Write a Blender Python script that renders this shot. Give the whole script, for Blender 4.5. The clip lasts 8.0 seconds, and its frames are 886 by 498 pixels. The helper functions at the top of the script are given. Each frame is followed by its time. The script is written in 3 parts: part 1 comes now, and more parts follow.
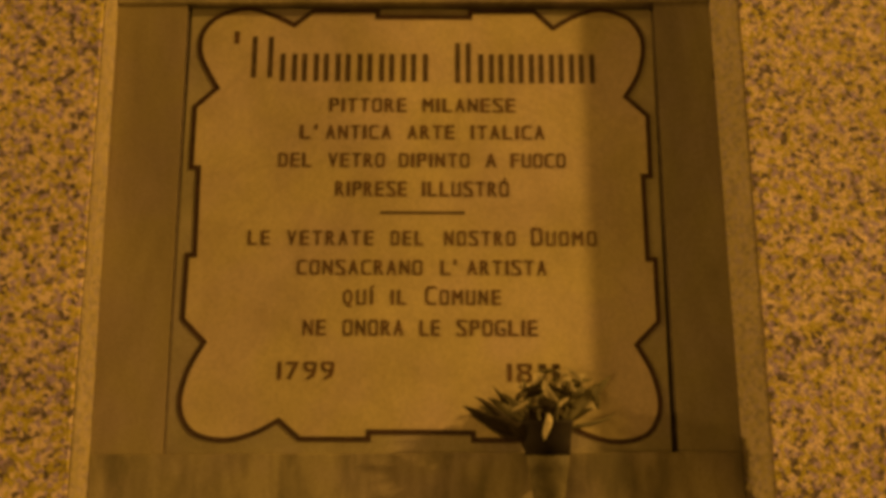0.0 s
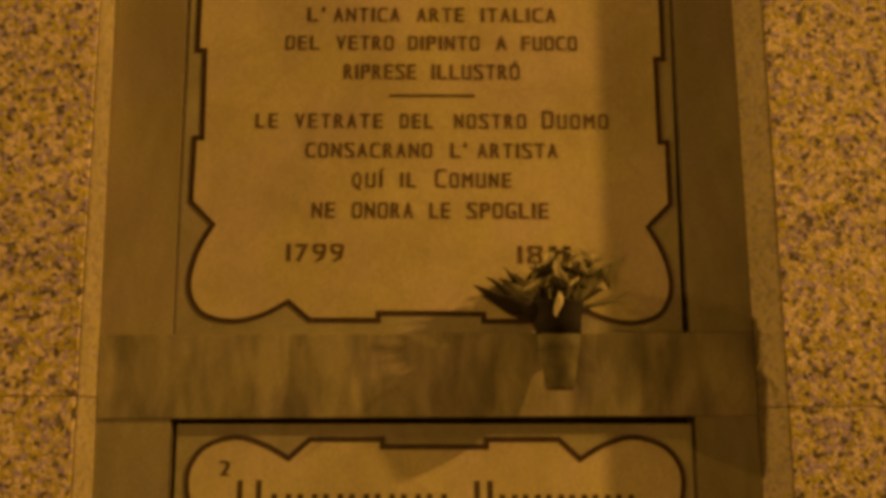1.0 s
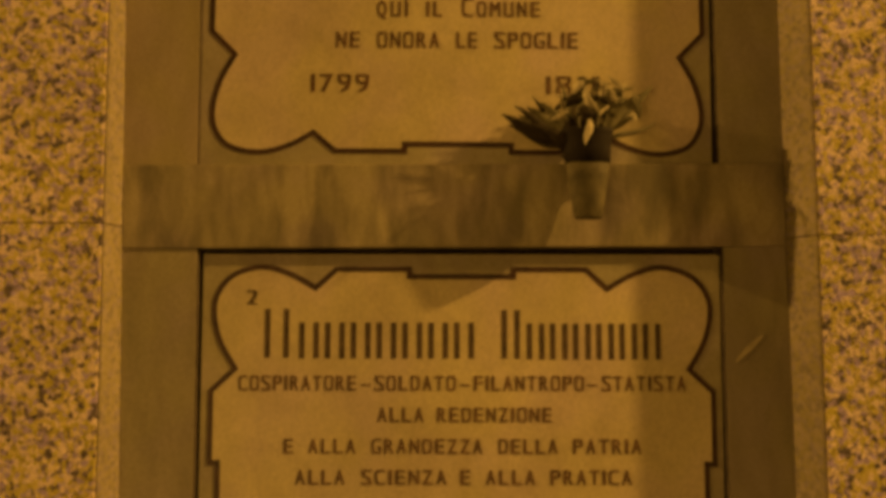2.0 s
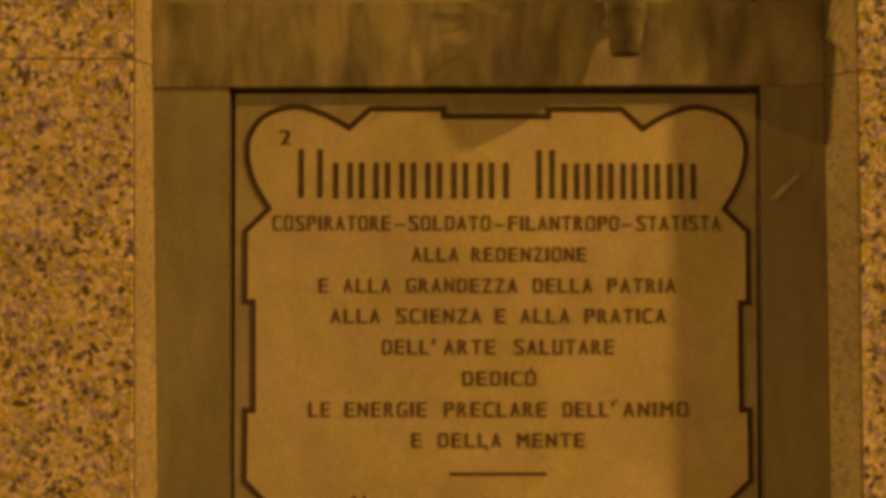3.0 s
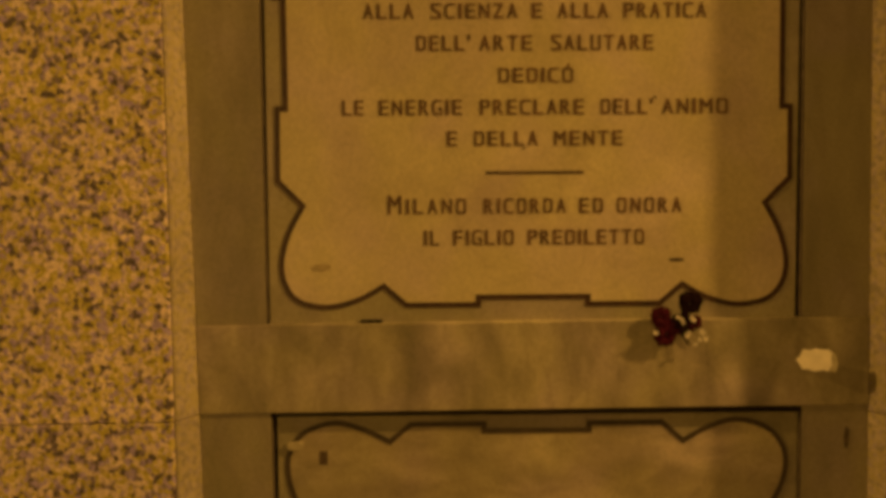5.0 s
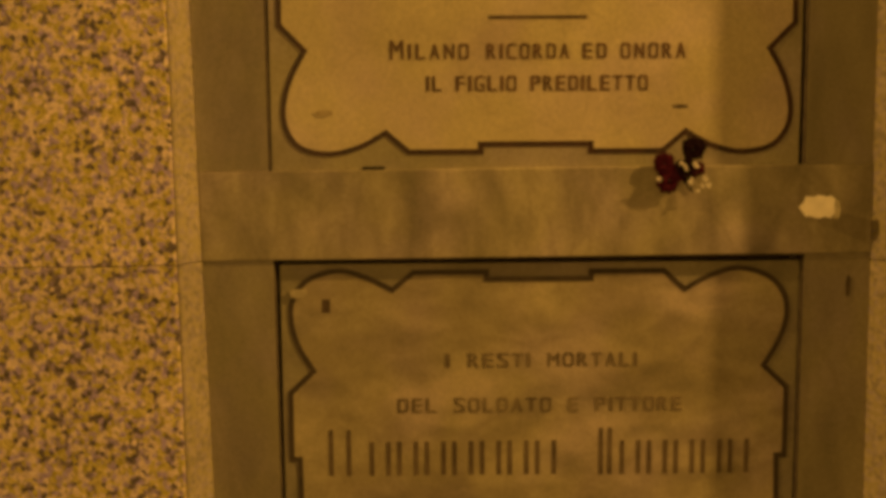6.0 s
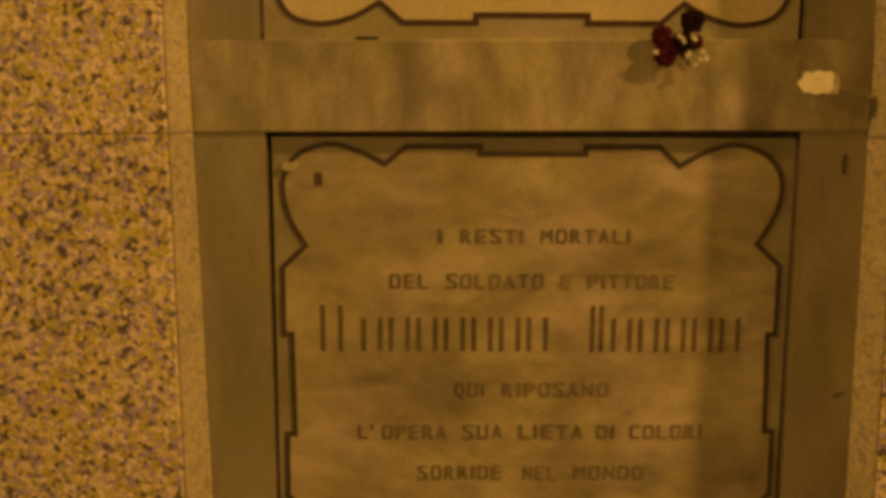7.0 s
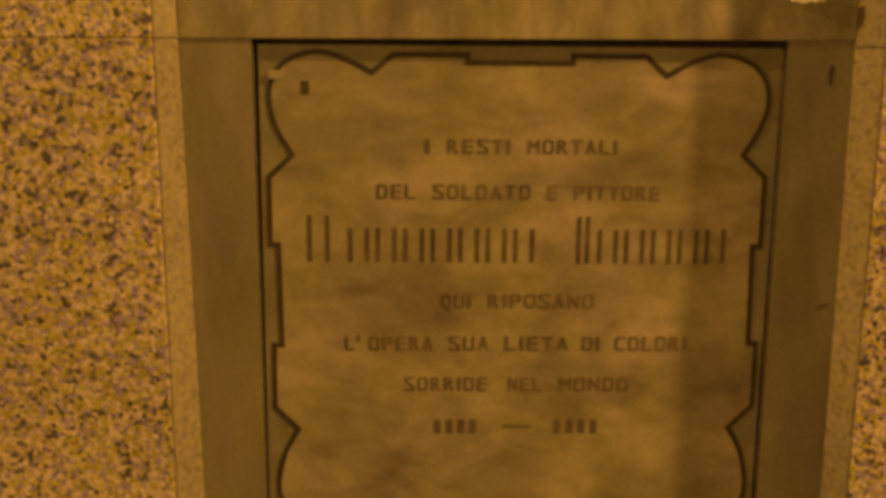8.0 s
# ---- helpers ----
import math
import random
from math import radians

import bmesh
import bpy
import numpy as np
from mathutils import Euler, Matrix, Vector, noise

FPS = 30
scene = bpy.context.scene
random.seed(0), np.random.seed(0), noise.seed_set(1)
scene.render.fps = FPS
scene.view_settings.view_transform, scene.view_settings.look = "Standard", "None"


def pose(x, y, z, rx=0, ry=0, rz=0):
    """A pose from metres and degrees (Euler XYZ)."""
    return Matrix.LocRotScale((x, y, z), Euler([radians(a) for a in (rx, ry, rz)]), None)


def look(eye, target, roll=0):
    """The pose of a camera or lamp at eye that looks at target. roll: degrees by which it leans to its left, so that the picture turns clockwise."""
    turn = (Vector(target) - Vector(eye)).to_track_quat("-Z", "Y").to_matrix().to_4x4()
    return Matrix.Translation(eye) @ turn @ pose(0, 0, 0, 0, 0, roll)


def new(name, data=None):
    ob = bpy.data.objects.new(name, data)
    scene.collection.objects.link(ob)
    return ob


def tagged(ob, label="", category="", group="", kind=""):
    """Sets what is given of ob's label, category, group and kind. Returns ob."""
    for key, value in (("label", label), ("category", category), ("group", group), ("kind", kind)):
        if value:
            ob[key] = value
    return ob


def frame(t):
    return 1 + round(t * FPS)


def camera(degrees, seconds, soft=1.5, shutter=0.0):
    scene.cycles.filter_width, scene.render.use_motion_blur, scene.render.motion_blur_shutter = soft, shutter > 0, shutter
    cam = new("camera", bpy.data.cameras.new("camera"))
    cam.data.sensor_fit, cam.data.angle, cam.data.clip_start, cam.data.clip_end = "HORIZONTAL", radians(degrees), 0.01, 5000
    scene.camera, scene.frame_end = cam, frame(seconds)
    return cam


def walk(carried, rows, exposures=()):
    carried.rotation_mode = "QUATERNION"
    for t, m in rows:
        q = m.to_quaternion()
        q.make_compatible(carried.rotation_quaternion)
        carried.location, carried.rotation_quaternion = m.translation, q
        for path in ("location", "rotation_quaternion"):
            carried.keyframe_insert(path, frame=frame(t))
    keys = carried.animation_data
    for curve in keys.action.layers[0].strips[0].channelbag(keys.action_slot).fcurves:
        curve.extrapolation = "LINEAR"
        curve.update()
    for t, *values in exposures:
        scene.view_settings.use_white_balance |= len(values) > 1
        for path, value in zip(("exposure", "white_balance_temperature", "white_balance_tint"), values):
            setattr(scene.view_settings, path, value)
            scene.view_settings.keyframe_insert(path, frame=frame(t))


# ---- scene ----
cam = camera(47.7, 8.0, soft=4.2, shutter=0.3)
PATH = [
    (0, (0.026, -1.495, 2.066), (0.033, 0.455, 2.511), -0.3),
    (0.5, (0.017, -1.478, 2.015), (0.028, 0.477, 2.438), -0.3),
    (1, (0.011, -1.462, 1.962), (0.017, 0.506, 2.319), -0.3),
    (1.5, (0.002, -1.445, 1.913), (-0.002, 0.537, 2.184), -0.1),
    (2, (-0.029, -1.432, 1.85), (-0.023, 0.56, 2.03), -0.2),
    (3.5, (-0.102, -1.413, 1.651), (-0.088, 0.587, 1.643), -0.3),
    (4, (-0.116, -1.406, 1.564), (-0.103, 0.594, 1.525), -0.4),
    (4.5, (-0.134, -1.395, 1.5), (-0.111, 0.602, 1.409), -0.7),
    (6, (-0.147, -1.408, 1.272), (-0.128, 0.58, 1.049), -0.7),
    (6.5, (-0.145, -1.406, 1.223), (-0.126, 0.574, 0.94), -0.4),
    (7, (-0.14, -1.412, 1.168), (-0.119, 0.561, 0.842), -0.1),
    (7.5, (-0.133, -1.417, 1.132), (-0.109, 0.549, 0.763), 0.1),
    (8, (-0.14, -1.427, 1.087), (-0.093, 0.534, 0.698), 0.2),
]
walk(cam, [(t, look(eye, target, roll)) for t, eye, target, roll in PATH], [(0, -0.23, 6500, 10), (1.0, -0.30, 6500, 10), (1.5, -0.25, 6450, 10), (2.0, -0.15, 6350, 10),
    (3.5, -0.16, 6150, 10), (4.5, -0.22, 6100, 10), (6.0, 0.0, 6000, 10), (8, 0.14, 5950, 10)])

# ---- light: two sodium lamps far along the wall, one on either side, graze it; a third is an added fill ----
scene.view_settings.exposure = 0.0
world = bpy.data.worlds.new("night")
world.use_nodes = True
world.node_tree.nodes["Background"].inputs[0].default_value = (0.01, 0.006, 0.002, 1)
world.node_tree.nodes["Background"].inputs[1].default_value = 0.2
scene.world = world
SODIUM = (1.0, 0.492, 0.086)


def lamp_or_fill(x, y, z, watts, radius):
    data = bpy.data.lights.new("lamp_or_fill", "POINT")
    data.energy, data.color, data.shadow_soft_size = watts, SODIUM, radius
    new("lamp_or_fill", data).location = (x, y, z)


lamp_or_fill(6.86, -1.45, 5.80, 4000, 0.08)    # high along the wall on one side: the shade of the east pier
lamp_or_fill(-8.50, -1.05, 5.60, 2700, 0.11)   # along the wall on the other side: the shade of the west pier
lamp_or_fill(-1.2, -3.3, 1.3, 68, 0.30)       # unseen fill light, added across the gallery to lift the shaded parts

# ---- plan ----
FRAME_Y = -0.008     # face of the marble frame; the slabs lie at y = 0
BAND_Y = -0.010       # face of the marble bands
GRANITE_Y = -0.055   # face of the granite piers
ARRIS_X = 0.4965     # edge of the granite face
OPEN_X = [(0.378, 0.3735), (0.3755, 0.3755), (0.3725, 0.377)]   # each opening's reach to the west and to the east
LEDGES = [(2.101, 1.981), (1.227, 1.102), (0.348, 0.228)]   # top and bottom of each marble band
LINTEL_Z = 2.812


def stile_x(side, z):
    """Outer edge of the marble frame, which leans a little to the west."""
    return side * (0.469 + 0.0115 * (min(z, 2.75) - 0.9) if side < 0 else 0.471 - 0.005 * (min(z, 2.75) - 0.9))


# ---- materials ----
def material(name):
    mat = bpy.data.materials.new(name)
    mat.use_nodes = True
    nt = mat.node_tree
    return mat, nt, nt.nodes["Principled BSDF"]


def add(nt, kind, **values):
    node = nt.nodes.new(kind)
    for key, value in values.items():
        node.inputs[key.replace("_", " ")].default_value = value
    return node


def coords(nt, scale=(1, 1, 1)):
    tc, mp, info = nt.nodes.new("ShaderNodeTexCoord"), nt.nodes.new("ShaderNodeMapping"), nt.nodes.new("ShaderNodeObjectInfo")
    shift = nt.nodes.new("ShaderNodeVectorMath")
    shift.operation = "MULTIPLY_ADD"
    comb = nt.nodes.new("ShaderNodeCombineXYZ")
    for i in range(3):
        nt.links.new(info.outputs["Random"], comb.inputs[i])
    nt.links.new(comb.outputs[0], shift.inputs[0])
    shift.inputs[1].default_value = (17.0, 29.0, 41.0)
    nt.links.new(tc.outputs["Object"], shift.inputs[2])
    mp.inputs["Scale"].default_value = scale
    nt.links.new(shift.outputs[0], mp.inputs["Vector"])
    return mp.outputs["Vector"]


def ramp(nt, source, stops, hard=False):
    node = nt.nodes.new("ShaderNodeValToRGB")
    el = node.color_ramp.elements
    while len(el) < len(stops):
        el.new(0.5)
    for e, (pos, col) in zip(el, stops):
        e.position, e.color = pos, (*col, 1)
    if hard:
        node.color_ramp.interpolation = "CONSTANT"
    nt.links.new(source, node.inputs[0])
    return node.outputs["Color"]


def blend(nt, kind, fac, a, b):
    node = nt.nodes.new("ShaderNodeMix")
    node.data_type, node.blend_type = "RGBA", kind
    if isinstance(fac, float):
        node.inputs["Factor"].default_value = fac
    else:
        nt.links.new(fac, node.inputs["Factor"])
    for sock, v in ((node.inputs[6], a), (node.inputs[7], b)):
        if isinstance(v, tuple):
            sock.default_value = (*v, 1)
        else:
            nt.links.new(v, sock)
    return node.outputs[2]


def bump(nt, bsdf, height, strength, distance):
    node = add(nt, "ShaderNodeBump", Strength=strength, Distance=distance)
    nt.links.new(height, node.inputs["Height"])
    nt.links.new(node.outputs[0], bsdf.inputs["Normal"])


def noise_tex(nt, vec, scale, detail=4.0, rough=0.55, twist=0.0):
    node = add(nt, "ShaderNodeTexNoise", Scale=scale, Detail=detail, Roughness=rough, Distortion=twist)
    nt.links.new(vec, node.inputs["Vector"])
    return node.outputs["Fac"]


def marble(name, light, dark, stain, blotch, stretch=(1, 1, 1), rough=0.5, twist=0.4, clouds=7.0):
    """Aged marble: clouds, blotches, faint veins and fine grain."""
    mat, nt, bsdf = material(name)
    vec, plain = coords(nt, stretch), coords(nt)
    cloud = ramp(nt, noise_tex(nt, vec, clouds, 4, 0.5, twist), [(0.34, dark), (0.62, light)])
    spots = ramp(nt, noise_tex(nt, vec, 14.0, 4, 0.5, 0.4), [(0.42, (1, 1, 1)), (0.72, (0, 0, 0))])
    lilac = ramp(nt, noise_tex(nt, plain, 9.0, 2, 0.5), [(0.42, (0.985, 1.01, 0.94)), (0.66, (0.99, 0.975, 1.22))])
    cloud = blend(nt, "MULTIPLY", 1.0, cloud, lilac)
    base = blend(nt, "MIX", blotch, cloud, blend(nt, "MULTIPLY", 1.0, cloud, spots))
    veins = ramp(nt, noise_tex(nt, vec, 4.0, 5, 0.5, 1.2), [(0.47, (0, 0, 0)), (0.5, (1, 1, 1)), (0.53, (0, 0, 0))])
    node = nt.nodes.new("ShaderNodeMath")
    node.operation = "MULTIPLY"
    nt.links.new(veins, node.inputs[0])
    node.inputs[1].default_value = 0.2
    base = blend(nt, "MIX", node.outputs[0], base, stain)
    grain = ramp(nt, noise_tex(nt, plain, 230.0, 3, 0.7), [(0.3, (0.82, 0.82, 0.82)), (0.7, (1.1, 1.1, 1.1))])
    nt.links.new(blend(nt, "MULTIPLY", 1.0, base, grain), bsdf.inputs["Base Color"])
    bsdf.inputs["Roughness"].default_value = rough
    bump(nt, bsdf, noise_tex(nt, plain, 60.0, 6, 0.65), 0.12, 0.0015)
    return mat


def granite(name, scale, depth, pale=1.0, contrast=1.0):
    """Granite: crystals of cream, ochre, mauve grey and black mica."""
    mat, nt, bsdf = material(name)
    vec = coords(nt)
    warp = nt.nodes.new("ShaderNodeVectorMath")
    warp.operation = "MULTIPLY_ADD"
    nz = add(nt, "ShaderNodeTexNoise", Scale=scale * 0.9, Detail=3.0)
    nt.links.new(vec, nz.inputs["Vector"])
    nt.links.new(nz.outputs["Color"], warp.inputs[0])
    warp.inputs[1].default_value = (0.9 / scale,) * 3
    nt.links.new(vec, warp.inputs[2])
    cells = add(nt, "ShaderNodeTexVoronoi", Scale=scale, Randomness=1.0)
    nt.links.new(warp.outputs[0], cells.inputs["Vector"])
    sep = nt.nodes.new("ShaderNodeSeparateColor")
    nt.links.new(cells.outputs["Color"], sep.inputs[0])
    p = pale
    pick = nt.nodes.new("ShaderNodeMath")
    pick.operation = "MULTIPLY_ADD"
    nt.links.new(noise_tex(nt, vec, scale * 0.36, 3, 0.6), pick.inputs[0])
    pick.inputs[1].default_value = 0.75
    less = nt.nodes.new("ShaderNodeMath")
    less.operation = "MULTIPLY_ADD"
    nt.links.new(sep.outputs[0], less.inputs[0])
    less.inputs[1].default_value, less.inputs[2].default_value = 0.92, -0.33
    nt.links.new(less.outputs[0], pick.inputs[2])
    tones = ((0.13, 0.105, 0.11), (0.27, 0.22, 0.25), (0.47, 0.38, 0.74), (0.53, 0.465, 0.08), (0.67, 0.575, 0.18), (0.82, 0.69, 0.60))
    mean = (0.56, 0.495, 0.33)
    crystal = ramp(nt, pick.outputs[0], [(at, tuple(p * (m + (c - m) * contrast) for c, m in zip(tone, mean)))
                                        for at, tone in zip((0.0, 0.13, 0.21, 0.36, 0.54, 0.72), tones)], True)
    fine = add(nt, "ShaderNodeTexVoronoi", Scale=scale * 1.7, Randomness=1.0)
    nt.links.new(warp.outputs[0], fine.inputs["Vector"])
    sepf = nt.nodes.new("ShaderNodeSeparateColor")
    nt.links.new(fine.outputs["Color"], sepf.inputs[0])
    flecks = ramp(nt, sepf.outputs[1], [(0.0, (0.45, 0.42, 0.4)), (0.10, (0.85, 0.83, 0.8)), (0.4, (1, 1, 1)), (0.85, (1.12, 1.1, 1.05))], True)
    patch = ramp(nt, noise_tex(nt, vec, 5.0, 3), [(0.3, (0.82, 0.81, 0.8)), (0.7, (1.08, 1.07, 1.05))])
    col = blend(nt, "MULTIPLY", 1.0, blend(nt, "MULTIPLY", 0.8 * contrast, crystal, flecks), patch)
    nt.links.new(col, bsdf.inputs["Base Color"])
    bsdf.inputs["Roughness"].default_value = 0.72
    mixh = nt.nodes.new("ShaderNodeMath")
    mixh.operation = "ADD"
    nt.links.new(sep.outputs[1], mixh.inputs[0])
    nt.links.new(noise_tex(nt, vec, scale * 1.6, 3), mixh.inputs[1])
    bump(nt, bsdf, mixh.outputs[0], depth, 0.005)
    return mat


def paint(name, colour, rough=0.6, vary=0.35, scale=40.0, fade=None, sheen=0.5):
    """Plain pigment or tissue with uneven tone; fade: the worn colour that breaks through."""
    mat, nt, bsdf = material(name)
    vec = coords(nt)
    n = noise_tex(nt, vec, scale, 5, 0.6)
    low = tuple(c * (1 - vary) for c in colour)
    high = fade or tuple(min(1, c * (1 + vary)) for c in colour)
    nt.links.new(ramp(nt, n, [(0.32, low), (0.68, high)]), bsdf.inputs["Base Color"])
    bsdf.inputs["Roughness"].default_value = rough
    bsdf.inputs["Specular IOR Level"].default_value = sheen
    bump(nt, bsdf, n, 0.15, 0.001)
    return mat


SLAB = marble("slab_marble", (0.66, 0.57, 0.35), (0.54, 0.463, 0.28), (0.40, 0.32, 0.2), 0.12, (1, 1, 1), 0.42)
# both edge marbles: greyer stone, with shade under the ledges mixed into the colour
SLAB_EDGE_SHADED = marble("shaded_slab_edge_marble", (0.44, 0.395, 0.265), (0.335, 0.30, 0.20), (0.25, 0.215, 0.14), 0.2, (1, 1, 1), 0.55)
SLAB_STAINED = marble("stained_slab_marble", (0.53, 0.457, 0.29), (0.28, 0.235, 0.145), (0.22, 0.175, 0.10), 0.40, (0.8, 1, 1.3), 0.5)
STAINED_EDGE_SHADED = marble("shaded_stained_edge_marble", (0.36, 0.325, 0.22), (0.25, 0.225, 0.15), (0.17, 0.145, 0.09), 0.3, (1, 1, 1), 0.6)
# the upper band's marble is mixed darker than the other bands'
BAND_UPPER = marble("dark_mottled_band_marble", (0.42, 0.365, 0.23), (0.20, 0.175, 0.107), (0.13, 0.11, 0.07), 0.35, (2.2, 1, 0.75), 0.5, 0.3, 10.0)
BAND = marble("band_marble", (0.46, 0.40, 0.265), (0.27, 0.235, 0.15), (0.17, 0.145, 0.095), 0.3, (1.7, 1, 0.9), 0.5, 0.3, 9.0)
STILE = marble("stile_marble", (0.335, 0.297, 0.192), (0.25, 0.222, 0.142), (0.18, 0.15, 0.095), 0.2, (1.6, 1, 0.5), 0.5)
STILE_PALE = marble("pale_stile_marble", (0.385, 0.328, 0.205), (0.30, 0.254, 0.158), (0.26, 0.21, 0.13), 0.15, (1.6, 1, 0.5), 0.5)
ROUGH_GRANITE = granite("bush_hammered_granite", 144.0, 0.8, 0.90, 1.04)
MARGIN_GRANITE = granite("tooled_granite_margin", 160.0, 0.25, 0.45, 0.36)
INK = paint("blackened_lead", (0.045, 0.020, 0.012), 0.5, 0.4, 60)
INK_TEXT = paint("dark_lettering", (0.125, 0.070, 0.036), 0.55, 0.4, 60)
INK_DULL = paint("dulled_border", (0.05, 0.036, 0.022), 0.6, 0.35, 30)
INK_BROWN = paint("browned_lettering", (0.075, 0.050, 0.028), 0.6, 0.45, 70)
INK_WORN = paint("worn_lettering", (0.095, 0.068, 0.04), 0.65, 0.3, 22, (0.17, 0.13, 0.08))
INK_FADED = paint("faded_lettering", (0.13, 0.098, 0.06), 0.65, 0.3, 16, (0.24, 0.195, 0.12))
MORTAR = paint("dark_joint", (0.07, 0.055, 0.04), 0.9, 0.4, 60)
# unseen plaster and paving, kept dark so that little light bounces back
PLASTER = paint("dark_enclosure_plaster", (0.06, 0.055, 0.045), 0.85, 0.15, 3)
PAVING = paint("gallery_paving", (0.08, 0.07, 0.06), 0.6, 0.2, 4)
BRONZE = paint("tarnished_bronze", (0.095, 0.085, 0.045), 0.7, 0.35, 45, None, 0.3)
DARK_RIM = paint("dark_metal", (0.014, 0.011, 0.009), 0.75, 0.4, 60, None, 0.2)
LEAF_DARK = paint("dark_leaf_and_hollow", (0.035, 0.028, 0.016), 0.8, 0.4, 60, None, 0.2)
LEAF_OLIVE = paint("dried_olive_leaf", (0.17, 0.16, 0.085), 0.7, 0.4, 50)
LEAF_PALE = paint("dried_pale_leaf", (0.46, 0.42, 0.27), 0.7, 0.35, 50)
PETAL_RED = paint("dried_red_petal", (0.06, 0.007, 0.018), 0.9, 0.45, 90, None, 0.1)
PETAL_BLACK = paint("withered_petal", (0.016, 0.006, 0.009), 0.9, 0.4, 90, None, 0.08)
PETAL_WHITE = paint("white_blossom", (0.72, 0.68, 0.58), 0.8, 0.15, 90)
PAPER = paint("torn_paper", (0.84, 0.79, 0.66), 0.85, 0.1, 60)
STAIN = paint("dark_stain", (0.085, 0.064, 0.04), 0.7, 0.4, 80)
STAIN_FAINT = paint("faint_brown_stain", (0.42, 0.35, 0.205), 0.6, 0.15, 90)
SCUFF = paint("pale_scuff", (0.37, 0.33, 0.212), 0.7, 0.2, 80)
DAB_AND_SHADE = paint("dab_and_paper_shade", (0.42, 0.38, 0.25), 0.7, 0.2, 80)


# ---- builders ----
def mesh_object(name, bm, mat, parent=None, label="", smooth=False):
    bmesh.ops.recalc_face_normals(bm, faces=bm.faces)
    me = bpy.data.meshes.new(name)
    bm.to_mesh(me)
    bm.free()
    if smooth:
        me.polygons.foreach_set("use_smooth", [True] * len(me.polygons))
    me.materials.append(mat)
    ob = new(name, me)
    if parent:
        ob.parent = parent
    if label:
        ob["label"] = label
    return ob


part = mesh_object


def box(bm, x0, x1, y0, y1, z0, z1, bevel=0.0):
    made = bmesh.ops.create_cube(bm, size=1)["verts"]
    for v in made:
        v.co = ((x0 + x1) / 2 + v.co.x * (x1 - x0), (y0 + y1) / 2 + v.co.y * (y1 - y0), (z0 + z1) / 2 + v.co.z * (z1 - z0))
    if bevel:
        edges = list({e for v in made for e in v.link_edges})
        bmesh.ops.bevel(bm, geom=edges, offset=bevel, segments=2, profile=0.6, affect="EDGES")
    return bm


def thing(name, label, category, group="", kind="", at=(0, 0, 0)):
    ob = new(name)
    ob.location = at
    return tagged(ob, label, category, group, kind)


def prism(bm, outline, y0, y1):
    """A flat shape, given as (x, z) pairs, from y0 to y1."""
    front = [bm.verts.new((x, y0, z)) for x, z in outline]
    back = [bm.verts.new((x, y1, z)) for x, z in outline]
    n = len(outline)
    bm.faces.new(front)
    bm.faces.new(back[::-1])
    for i in range(n):
        bm.faces.new((front[i], front[(i + 1) % n], back[(i + 1) % n], back[i]))
    return bm


def ribbon(bm, pts, width, y0, y1):
    """A closed line of even width along (x, z) points."""
    n = len(pts)
    ring = []
    for i, p in enumerate(pts):
        a, b = Vector(p) - Vector(pts[i - 1]), Vector(pts[(i + 1) % n]) - Vector(p)
        a.normalize(), b.normalize()
        na, nb = Vector((-a.y, a.x)), Vector((-b.y, b.x))
        m = (na + nb).normalized()
        m *= width / 2 / max(0.45, m.dot(na))
        ring.append([bm.verts.new((p[0] + s * m.x, y, p[1] + s * m.y)) for s in (1, -1) for y in (y0, y1)])
    for i in range(n):
        a, b = ring[i], ring[(i + 1) % n]
        for j, k in ((0, 2), (2, 3), (3, 1), (1, 0)):
            bm.faces.new((a[j], a[k], b[k], b[j]))
    return bm


def curve_through(pts, steps=6):
    """A smooth line through (x, z) points."""
    out = []
    for i in range(len(pts) - 1):
        p0, p1, p2, p3 = pts[max(i - 1, 0)], pts[i], pts[i + 1], pts[min(i + 2, len(pts) - 1)]
        for s in range(steps):
            u = s / steps
            out.append(tuple(0.5 * (2 * b + (c - a) * u + (2 * a - 5 * b + 4 * c - d) * u * u + (3 * b - a - 3 * c + d) * u ** 3)
                             for a, b, c, d in zip(p0, p1, p2, p3)))
    out.append(pts[-1])
    return out


def border_half(side, vee_top, vee_hi, step_hi, step_lo, vee_lo, low, out_hi, out_lo):
    """One half of the scalloped border line, from the middle of its top to the middle of its foot; depths below the top edge, out: how far its flank stands out."""
    half = [(0, -0.0105), (0.0745, -0.0105), (0.0745, 0), (0.178, 0)]
    half += curve_through([(0.208, -vee_top), (0.243, -0.008), (0.284, 0.003), (0.325 + out_hi / 2, -0.009), (0.346 + out_hi, -0.036), (0.350 + out_hi, -0.068),
                           (0.340 + out_hi, -vee_hi + 0.036), (0.319 + out_hi, -vee_hi)])
    half += [(0.353 + out_hi, -vee_hi - 0.032), (0.353 + out_hi, -step_hi), (0.3415 + out_hi, -step_hi), (0.3415 + out_lo, -step_lo), (0.353 + out_lo, -step_lo),
             (0.354 + out_lo, -vee_lo + 0.035)]
    half += curve_through([(0.3195 + out_lo, -vee_lo), (0.340 + out_lo, -vee_lo - 0.038), (0.3505 + out_lo, -low + 0.062), (0.346 + out_lo, -low + 0.030),
                           (0.327 + out_lo / 2, -low + 0.006), (0.287, -low - 0.002), (0.245, -low + 0.008), (0.2095, -low + 0.027)])
    half += [(0.178, -low), (0.077, -low), (0.077, -low + 0.0105), (0, -low + 0.0105)]
    return [(side * x, z) for x, z in half]


def border_outline(west, east):
    """The closed border line; the two halves were set out by hand and differ."""
    return border_half(-1, *west) + border_half(1, *east)[-2:0:-1]


GLYPHS = {}
